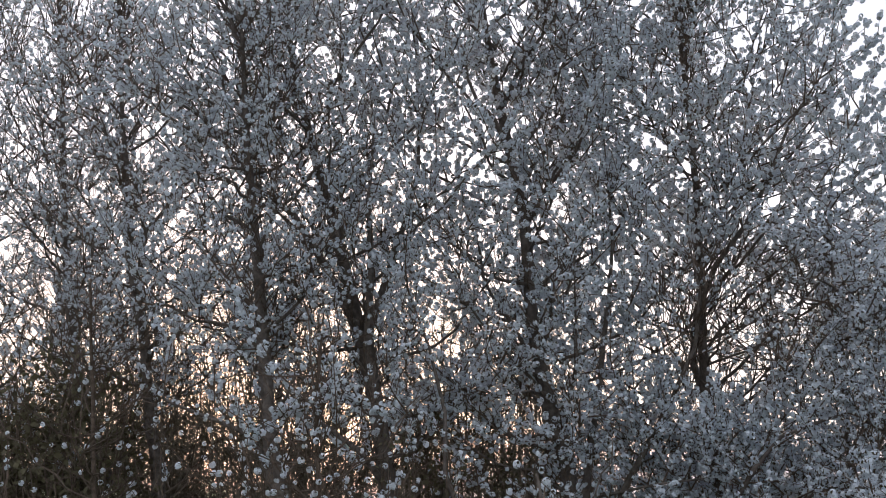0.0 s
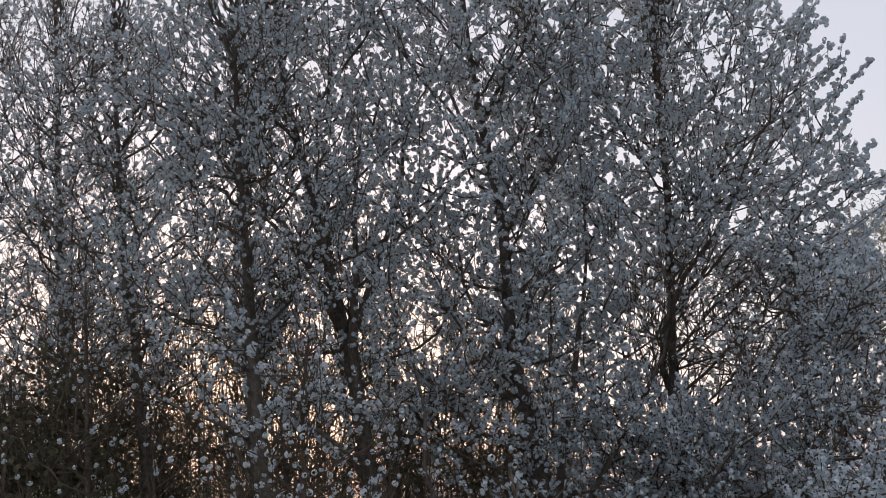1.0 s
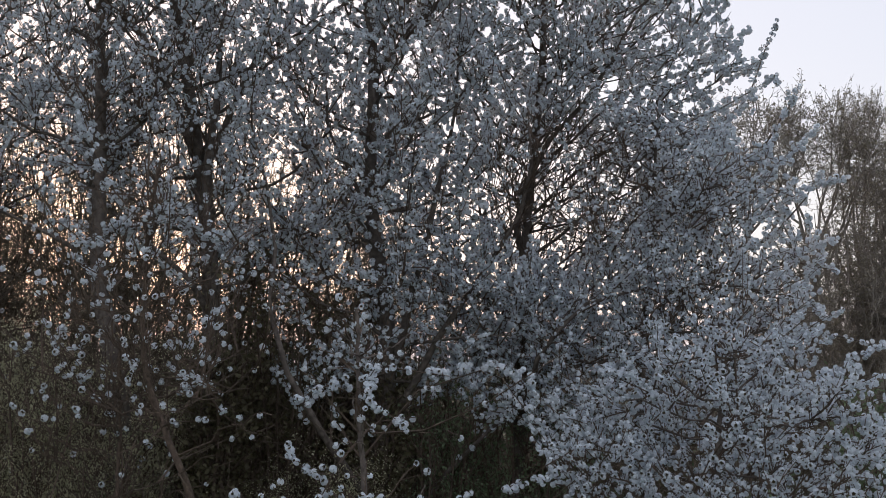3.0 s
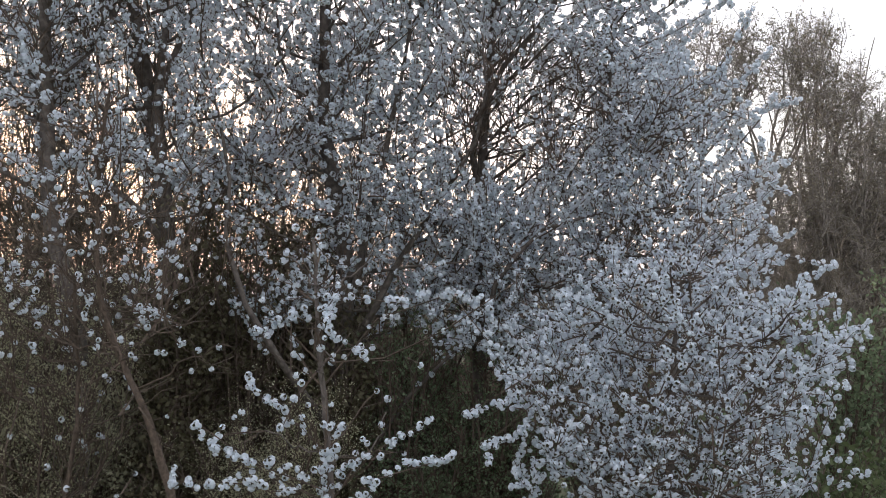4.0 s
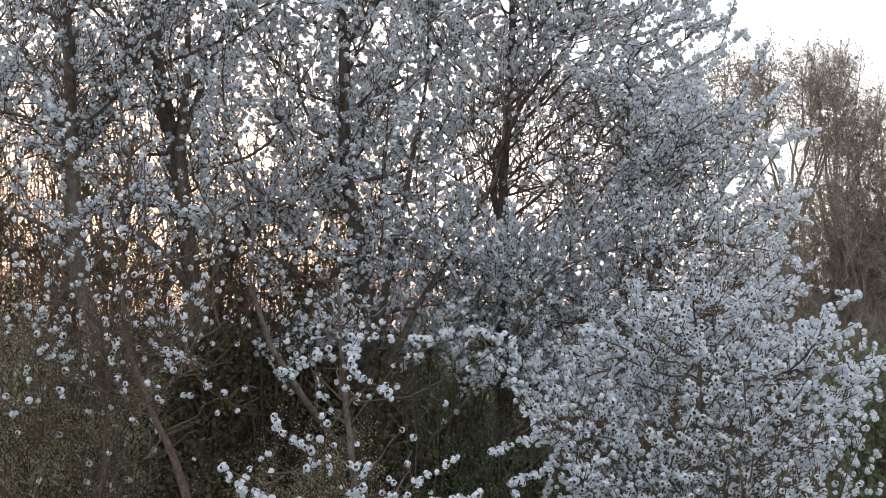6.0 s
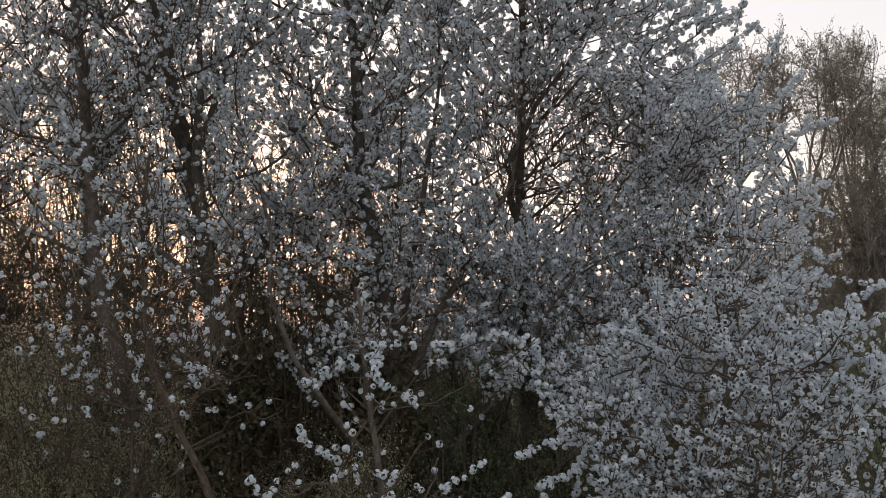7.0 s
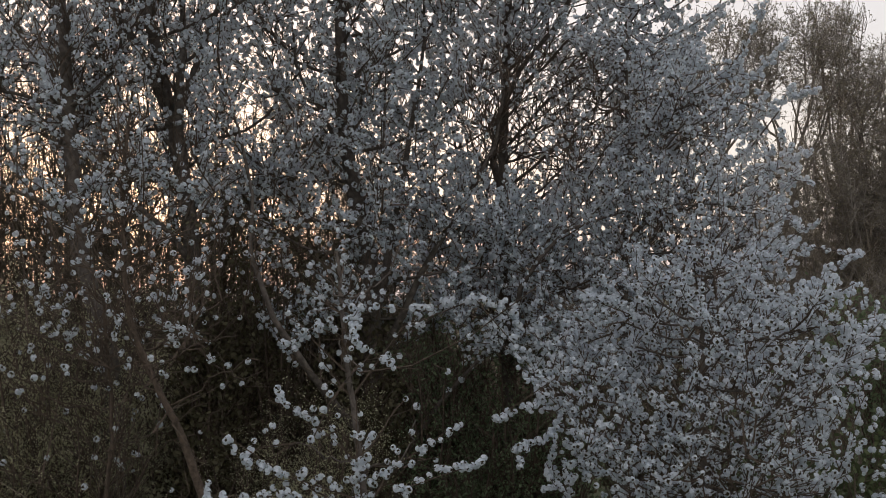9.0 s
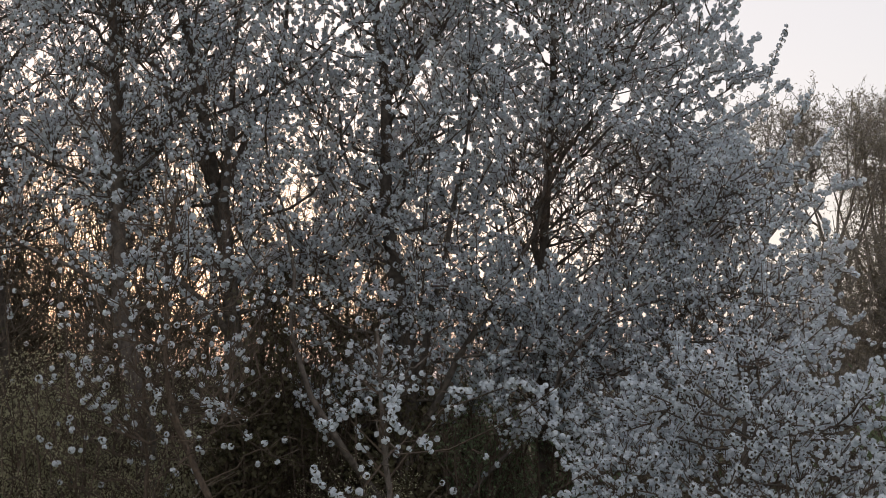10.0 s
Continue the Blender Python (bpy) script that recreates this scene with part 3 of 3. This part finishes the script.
blossom_tree("pear tree in white blossom with a dark straight trunk", [(-3.6, 11, -0.1), (-3.6, 11, 2.6), (-3.75, 11, 3.5), (-3.95, 11, 4.4),
             (-4.02, 11, 5.65), (-4.06, 11, 6.4), (-4.12, 11, 7.6), (-4.2, 11, 9.6)],
             0.12, [(4.8, 0.6), (5.6, 1.5), (7, 1.8), (9, 1.3), (9.8, 0.2)], 34, seed=4, crowd=5, size=0.92, clear=0.13,
             stems=[([(-3.72, 11, 3.6), (-3.9, 10.8, 4.2), (-4.15, 10.5, 4.5), (-4.9, 10.4, 4.9), (-5.4, 10.3, 5.5)], 0.04)])
blossom_tree("pear tree in thinner blossom among bare twigs", [(-5.65, 12.4, -0.1), (-5.74, 12.4, 3.9), (-5.87, 12.4, 5), (-5.95, 12.4, 5.9), (-6.1, 12.4, 6.8), (-6.3, 12.4, 10.5)],
             0.10, [(5.0, 0.9), (5.9, 1.9), (7, 2.1), (9, 1.8), (10.6, 0.2)], 50, seed=5, crowd=6, size=0.86)
blossom_tree("leaning pear tree in thinner blossom", [(-6.5, 13.4, -0.1), (-6.95, 13.4, 4.1), (-7.5, 13.4, 6.2), (-7.8, 13.4, 11.6)],
             0.10, [(4.7, 0.9), (5.7, 1.9), (7, 2.2), (10, 1.9), (11.7, 0.3)], 48, seed=6, crowd=4, size=0.86)
blossom_tree("pear tree in thinner blossom behind the row", [(-9.0, 14, -0.1), (-9.1, 14, 4.1), (-9.3, 14, 11.8)],
             0.10, [(3.6, 0.9), (5, 1.9), (7, 2.2), (10.2, 1.9), (11.9, 0.3)], 34, seed=7, crowd=4, size=0.86, thin=0.75)
blossom_tree("low spreading pear tree in white blossom", [(1.5, 11.8, -0.1), (1.55, 11.8, 2.5), (1.65, 11.8, 4.6), (1.7, 11.8, 6.2)],
             0.07, [(2.4, 1.4), (3.6, 2.0), (4.6, 1.75), (5.4, 1.45), (6.0, 1.0), (6.5, 0.3)], 34, rise=(0.1, 0.5), seed=8, gaps=BARE_PATCHES[:1], bloom=0.038, crowd=14, size=0.95, shoots=(9, 6), tuft=0.13,
             sprays=[[(1.7, 11.8, 4.5), (2.4, 11.5, 5.25), (2.95, 11.5, 5.7), (3.35, 11.5, 6.1)], [(1.7, 11.8, 4.5), (2.4, 11.5, 5.2), (3.0, 11.5, 5.4), (3.65, 11.5, 5.55)],
                     [(1.7, 11.8, 4.2), (2.4, 11.5, 4.6), (3.0, 11.4, 4.75), (3.5, 11.4, 4.9)]],
             stems=[([(1.6, 11.8, 3.8), (2.14, 11.5, 4.6), (2.73, 11.5, 5.1), (3.2, 11.5, 5.8)], 0.025),
                    ([(1.55, 11.8, 2.8), (2.09, 11.3, 3.66), (2.96, 11.3, 4.05), (3.8, 11.3, 4.0)], 0.025)]
             + [([(1.62, 11.7, 3.1 + 0.33 * n), (2.0, 10.95, 3.25 + 0.33 * n), (2.4, 10.8, 3.3 + 0.34 * n), (2.9 - 0.12 * (n % 3), 10.9, 3.38 + 0.34 * n)], 0.016) for n in range(8)])
blossom_tree("bushy young pear tree smothered in white blossom", [(1.9, 9.4, -0.1), (1.9, 9.4, 1.2), (1.95, 9.4, 2.6), (2.0, 9.4, 3.8)],
             0.06, [(1.0, 1.1), (2.0, 1.3), (3.0, 1.45), (3.5, 1.2), (4.0, 0.5)], 34, rise=(0.05, 0.4), near=True, seed=9, bloom=0.055, size=0.92, flat=0.1, crowd=15,
             single=280, shoots=(10, 7),
             sprays=[[(1.75, 9.4, 2.4), (0.96, 8.8, 3.0), (0.51, 8.8, 2.68), (0.16, 8.8, 2.55)],
                     [(1.75, 9.4, 2.2), (0.96, 8.8, 2.83), (0.6, 8.8, 2.4), (0.3, 8.8, 2.3)],
                     [(1.75, 9.4, 2.5), (1.93, 9.2, 2.95), (2.5, 9.3, 3.2), (3.0, 9.1, 3.15), (3.47, 9.2, 3.3)],
                     [(1.75, 9.4, 2.3), (2.16, 9.2, 2.75), (2.7, 9.0, 2.8), (3.3, 9.2, 3.02)],
                     [(1.75, 9.4, 2.6), (2.2, 9.2, 3.2), (2.8, 9.2, 3.55), (3.2, 9.2, 3.8)],
                     [(1.75, 9.4, 1.9), (2.3, 9.1, 2.3), (2.75, 9.2, 2.45), (3.15, 9.1, 2.65)],
                     [(1.75, 9.4, 2.6), (2.1, 9.3, 3.1), (2.6, 9.4, 3.35), (3.2, 9.3, 3.5)],
                     [(1.75, 9.4, 1.5), (2.2, 9.0, 1.9), (2.6, 9.0, 1.95), (2.95, 9.0, 2.0)],
                     [(1.75, 9.4, 2.6), (1.4, 9.0, 3.2), (1.2, 8.9, 3.45), (0.9, 8.9, 3.5)],
                     [(1.75, 9.4, 1.6), (1.2, 8.8, 2.1), (0.9, 8.7, 2.1), (0.55, 8.7, 2.0)]])
blossom_tree("young pear tree with loose sprays of white blossom", [(-0.75, 8.5, -0.1), (-0.75, 8.5, 0.9), (-0.85, 8.5, 2.2), (-1.0, 8.5, 3.9)],
             0.045, [(1.2, 0.9), (1.9, 1.3), (2.3, 1.0), (3.4, 0.5), (4.0, 0.3)], 9, rise=(0.2, 0.6), near=True, seed=10, bloom=0.09, size=0.95, tuft=0.13, thin=0.36,
             single=280, shoots=(4, 3),
             sprays=[[(-0.8, 8.5, 1.6), (-0.9, 8.1, 2.14), (-1.4, 8, 2.29), (-1.64, 8, 2.4), (-1.82, 8, 2.6)],
                     [(-0.8, 8.5, 1.6), (-0.74, 8.1, 2.18), (-0.38, 8, 2.42), (-0.08, 8, 2.63)],
                     [(-0.8, 8.5, 1.7), (-0.88, 8.1, 2.2), (-0.78, 8, 2.4), (-0.74, 8, 2.55)],
                     [(-0.9, 8.5, 3.0), (-0.93, 8.3, 3.38), (-0.8, 8.2, 3.48), (-0.56, 8.2, 3.44), (-0.27, 8.2, 3.42)],
                     [(-0.93, 8.5, 3.2), (-0.84, 8.2, 3.46), (-0.85, 8.1, 3.22), (-0.75, 8.1, 3.13), (-0.55, 8.1, 3.05)],
                     [(-0.9, 8.5, 2.8), (-0.4, 8.5, 3.4), (0.15, 8.4, 3.5), (0.34, 8.4, 3.37), (0.37, 8.4, 3.1)],
                     [(-0.9, 8.5, 3.0), (-1.05, 8.3, 3.38), (-1.22, 8.2, 3.25), (-1.4, 8.2, 3.2)],
                     [(-0.9, 8.5, 2.3), (-1.3, 8.2, 2.74), (-1.5, 8.2, 2.8)],
                     [(-0.8, 8.5, 1.4), (-1.05, 7.9, 2.12), (-1.44, 7.9, 2.12), (-1.9, 7.9, 2.16)],
                     [(-0.8, 8.5, 1.4), (-0.57, 7.9, 2.04), (-0.33, 7.9, 2.27), (0.08, 7.9, 2.36)]])
blossom_tree("young pear tree with a few scattered blossoms", [(-1.9, 9.6, -0.1), (-2.2, 9.6, 1.4), (-2.5, 9.6, 2.35), (-2.73, 9.6, 2.83), (-2.98, 9.6, 3.5), (-3.02, 9.6, 4.4), (-2.95, 9.6, 5.2)],
             0.05, [(2.6, 0.8), (3.4, 1.3), (4.2, 1.3), (4.8, 0.9), (5.3, 0.2)], 24, rise=(0.3, 1.0), near=True, wood=TWIG, seed=11, bloom=0.12, size=1.0, thin=0.26, shoots=(6, 5),
             sprays=[[(-2.98, 9.6, 4.3), (-2.98, 9.45 - dy, 4.6 + dz), (-3.15, 9.4 - dy, 4.57 + dz), (-3.34, 9.4 - dy, 4.48 + dz), (-3.53, 9.4 - dy, 4.38 + dz)]
                     for dy, dz in ((0, 0), (0.03, 0.035), (-0.03, -0.03))]
             + [[(-2.98, 9.6, 4.5), (-2.84, 9.45 - dy, 4.76 + dz), (-2.69, 9.4 - dy, 4.67 + dz), (-2.5, 9.4 - dy, 4.55 + dz), (-2.28, 9.4 - dy, 4.48 + dz)]
                for dy, dz in ((0, 0), (0.03, 0.035), (-0.03, -0.03))]
             + [[(-3.0, 9.6, 4.6), (-3.3, 9.3, 4.95), (-3.38, 9.2, 5.2), (-3.48, 9.2, 5.37), (-3.56, 9.2, 5.66)]], tuft=0.12)

blossom_tree("thin young pear tree with a few scattered blossoms", [(-5.6, 10.7, -0.1), (-5.6, 10.7, 2.0), (-5.7, 10.7, 4.0), (-5.8, 10.7, 6.2)],
             0.05, [(2.0, 1.2), (3.6, 1.8), (4.6, 1.6), (5.4, 1.2), (6.3, 0.2)], 20, rise=(0.3, 1.0), near=True, wood=TWIG, seed=12, bloom=0.14, size=1.0, thin=0.16, shoots=(6, 5))

blossom_tree("spindly young pear tree with few small blossoms", [(-3.5, 9.9, -0.1), (-3.45, 9.9, 1.2), (-3.3, 9.9, 2.4), (-3.35, 9.9, 3.6)],
             0.03, [(1.2, 0.9), (2.0, 1.3), (3.0, 1.2), (3.7, 0.3)], 16, rise=(0.3, 0.9), near=True, wood=TWIG, seed=13, bloom=0.15, size=0.95, thin=0.13, shoots=(5, 4))

# ---- the wood behind ----
wood_rng = np.random.default_rng(5)
for n, (x, y, fork, top, wide) in enumerate([(8.0, 28, 7.0, 11.3, 2.1), (9.5, 29, 6.6, 11.5, 1.6), (6.4, 29, 6.9, 11.5, 2.1), (10.0, 27.5, 5.4, 9.9, 1.9), (11.6, 27, 5.0, 9.4, 2.0),
                                              (13.2, 27, 5.0, 9.4, 2.0), (4.8, 30, 6.0, 9.6, 1.7)]):
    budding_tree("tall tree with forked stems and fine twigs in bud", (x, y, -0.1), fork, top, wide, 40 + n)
for n, (x, y, h, wide) in enumerate([(3.4, 29, 5.6, 2.2), (1.0, 30, 5.2, 2.2), (-1.6, 29, 5.0, 2.4), (-4.2, 28, 5.4, 2.4), (-7, 27, 6.0, 2.6), (-10, 26, 6.4, 2.6),
                                     (-13, 26, 7, 2.8), (9.4, 23, 4.8, 2.0), (11, 22, 5.2, 2.0), (7.4, 22, 3.8, 1.6)]):
    bare_tree("tall bare tree with fine twigs and opening buds", (x, y, -0.1), h, wide, 0.1, 60 + n, shoots=(10, 10) if x > 5 else (5, 4), count=24 if x > 5 else 14, wood=HAZED_WOOD)
for n, (x, y, h) in enumerate([(-7.6, 14.8, 8.2), (-4.7, 14.8, 8.0), (-2.2, 14.9, 7.4), (-5.9, 15.6, 8.6), (-3.5, 15.4, 8.0)]):
    bare_tree("slim bare tree with fine brown twigs among the blossom", (x, y, -0.1), h, 1.7, 0.06, 400 + n, buds=0, shoots=(6, 7), count=11, wood=HAZED_WOOD)
row = 0
for y, tall, step in ((14.4, 2.5, 1.6), (18, 2.6, 2.3)):
    for x in np.arange(-11 if y < 15 else 2.0, 1.9 if y < 15 else 11, step):
        row += 1
        h = tall * (0.8 + 0.35 * wood_rng.random())
        if x > 2.5:
            h *= 0.8 if x < 5 else 1.6
        shrub("dense dark green bush in the shade of the wood", (x + wood_rng.uniform(-0.4, 0.4), y + wood_rng.uniform(-0.5, 0.5), -0.1), (1.4, h), 14 if x < 5 else 22, 70 + row, DARK_LEAF if x < 2.5 else OLIVE, 0.05 if x < 5 else 0.03)
for n, x in enumerate(np.arange(-11.5, 3.5, 2.0)):
    thicket("tangled brown thicket of bare twigs", (x + wood_rng.uniform(-0.4, 0.4), 16.5 + 2.5 * wood_rng.random(), -0.1), (1.6, (5.2 if x < -1.5 else 4.4) + 1.2 * wood_rng.random()), 16, 200 + n)
for n, x in enumerate(np.arange(5.6, 12.4, 0.8)):
    thicket("tall brown thicket of bare twigs under the trees", (x, 23.5 + 2.0 * wood_rng.random(), -0.1), (2.1, (4.2 if x < 8.0 else 5.6) + 1.2 * wood_rng.random()), 15, 260 + n, BRUSH, 0.1)
for n, x in enumerate(np.arange(6.6, 12.8, 0.85)):
    budding_tree("small round-crowned tree with brown twigs in bud", (x, 25.3 + wood_rng.uniform(-0.8, 0.8), -0.1), 2.4, (7.5 if x < 8.3 else 7.3) + 0.7 * wood_rng.random(), 1.6, 300 + n, 8, HAZED_WOOD)
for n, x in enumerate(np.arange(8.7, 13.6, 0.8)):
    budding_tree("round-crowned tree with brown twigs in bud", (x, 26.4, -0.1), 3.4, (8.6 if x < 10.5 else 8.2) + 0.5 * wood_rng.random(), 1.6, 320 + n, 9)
for n, x in enumerate(np.r_[np.arange(-9.8, -6, 0.52), -5.3, -4.3, np.arange(-3.2, -0.9, 0.6)]):
    thicket("tall brown thicket of bare twigs behind the trunks", (x + wood_rng.uniform(-0.3, 0.3), 14.3 + 1.6 * wood_rng.random(), -0.1),
            (1.2, (6.2 if x < -4 else 5.6 if x < -2.5 else 4.9) + 1.3 * wood_rng.random()), 16, 330 + n, BRUSH)
for n, (x, y, h) in enumerate([(-5.5, 11.5, 3.7), (-4.8, 11.3, 3.5), (-3.5, 11.8, 3.4), (-6.3, 11.6, 3.4)]):
    shrub("brown bush of dead leaves and fine twigs", (x, y, -0.1), (0.95, h), 26, 380 + n, BROWN_LEAF, 0.013, (0.025, 0.055))
for n, (x, y, h) in enumerate([(-5.0, 10.7, 4.0), (-4.2, 10.4, 3.8), (-3.85, 10.5, 3.5), (-1.7, 11.1, 2.5)]):
    shrub("brown bush with a haze of small dead leaves", (x, y, -0.1), (0.95, h), 28, 480 + n, BROWN_LEAF, 0.0065, (0.012, 0.027))
for n, (x, y, h) in enumerate([(-4.4, 10.9, 3.4)]):
    thicket("brown thicket of bare twigs in front of the trunks", (x, y, -0.1), (1.2, h), 9, 370 + n, BRUSH)
for n, x in enumerate(np.arange(-2.3, 0.5, 1.4)):
    thicket("low brown thicket of bare twigs", (x + wood_rng.uniform(-0.4, 0.4), 12.9 + 0.6 * wood_rng.random(), -0.1), (1.2, 3.0 + 0.6 * wood_rng.random()), 12, 230 + n)
for n, (x, h) in enumerate([(-8.7, 8.0), (-8.0, 8.2), (-7.3, 8.0), (-6.6, 7.9), (-6.0, 7.7), (-5.2, 7.0)]):
    thicket("slim brown sapling clump with bare twigs", (x, 15.3 + 0.5 * wood_rng.random(), -0.1), (0.9, h), 7, 450 + n, BRUSH, 0.7)
for n, x in enumerate(np.arange(-8.4, -5.8, 0.8)):
    thicket("brown thicket of bare twigs among the trunks", (x + wood_rng.uniform(-0.3, 0.3), 13 + 0.6 * wood_rng.random(), -0.1), (1.1, 4.7 + 0.9 * wood_rng.random()), 10, 430 + n, BRUSH)
for n, (x, y, w, h) in enumerate([(-2.8, 11.42, 0.25, 4.4), (-1.09, 11.92, 0.2, 3.5)]):
    shrub("dark ivy growing round a trunk", (x, y, -0.1), (w, h), 26, 149 - n, DARK_LEAF, 0.03, (0.04, 0.08), name="ivy")
for n, (x, y, w, h) in enumerate([(-2.15, 12.2, 0.75, 4.7), (-2.75, 12.0, 0.5, 4.9), (-1.5, 12.7, 0.7, 4.6)]):
    shrub("dense dark green bush between two trunks", (x, y, -0.1), (w, h), 28, 145 + n, DARK_LEAF, 0.03, (0.03, 0.07))
for n, (x, y, w, h) in enumerate([(-6.4, 11.9, 0.9, 5.7), (-7.3, 12.2, 1.2, 5.8), (-8.4, 12.6, 1.2, 5.8), (-9.4, 13, 1.0, 5.8)]):
    shrub("tall dark evergreen bush in front of the glow", (x, y, -0.1), (w, h), 32, 150 + n, DARK_LEAF, 0.03)
for n, (x, h) in enumerate([(-10.2, 4.6), (-8.9, 4.3), (-7.6, 4.6), (-6.3, 3.6)]):
    shrub("dense dark green bush behind the trunks", (x, 14.2, -0.1), (1.3, h), 24, 170 + n, DARK_LEAF, 0.035)
shrub("dense dark green bush between the trunks", (-0.35, 13.1, -0.1), (0.8, 3.4), 30, 160, OLIVE, 0.025, (0.03, 0.06))
for n, (x, y, w, h) in enumerate([(-0.55, 12.2, 0.8, 3.5), (0.4, 12.3, 0.8, 3.3), (-0.1, 11.9, 0.7, 2.2), (0.9, 12.4, 0.7, 3.1)]):
    shrub("olive green bush between the trunks", (x, y, -0.1), (w, h), 22, 390 + n, OLIVE, 0.02, (0.02, 0.045))
for n, (x, y, w, h) in enumerate([(3.9, 11.2, 1.0, 1.9), (5.2, 13, 1.3, 1.7), (6.5, 14.5, 1.4, 1.5)]):
    shrub("low leafy green bush beside the trees", (x, y, -0.1), (w, h), 22, 90 + n, LEAF, 0.03)

# nettles and grass on the open ground
m = 9000
blade = np.c_[wood_rng.uniform(2.5, 11, m), wood_rng.uniform(10.5, 21, m), np.full(m, -0.12)]
v, g = strewn(LEAF_KIND, blade + np.c_[np.zeros((m, 2)), 0.25 * wood_rng.random(m)], np.c_[wood_rng.normal(size=(m, 2)) * 0.5, np.ones(m)], wood_rng.uniform(0.12, 0.34, m), wood_rng)
tagged(mesh_object("undergrowth", v, g, [LEAF]), "green nettles and grass on the open ground", "undergrowth", kind="stuff")

# the far edge of the wood: too far to tell one bush from another
m = 5000
far_base = np.c_[wood_rng.uniform(-45, 45, m), 36 + 5 * wood_rng.random(m), np.full(m, -0.2)]
far_tip = far_base + np.c_[wood_rng.normal(size=(m, 2)) * 0.8, wood_rng.uniform(1.6, 4.4, m)]
far_line = far_base[:, None] + (far_tip - far_base)[:, None] * np.array([0, 0.5, 1])[None, :, None]
far_line[:, 1] += wood_rng.normal(size=(m, 3)) * 0.2
v, f = tubes(far_line[:, ::2], taper(m, 2, 0.05, 0.01), 3)
tagged(mesh_object("far_thicket", v, [(f, 0)], [BARE]), "distant brown thicket along the field's edge", "thicket", kind="stuff")
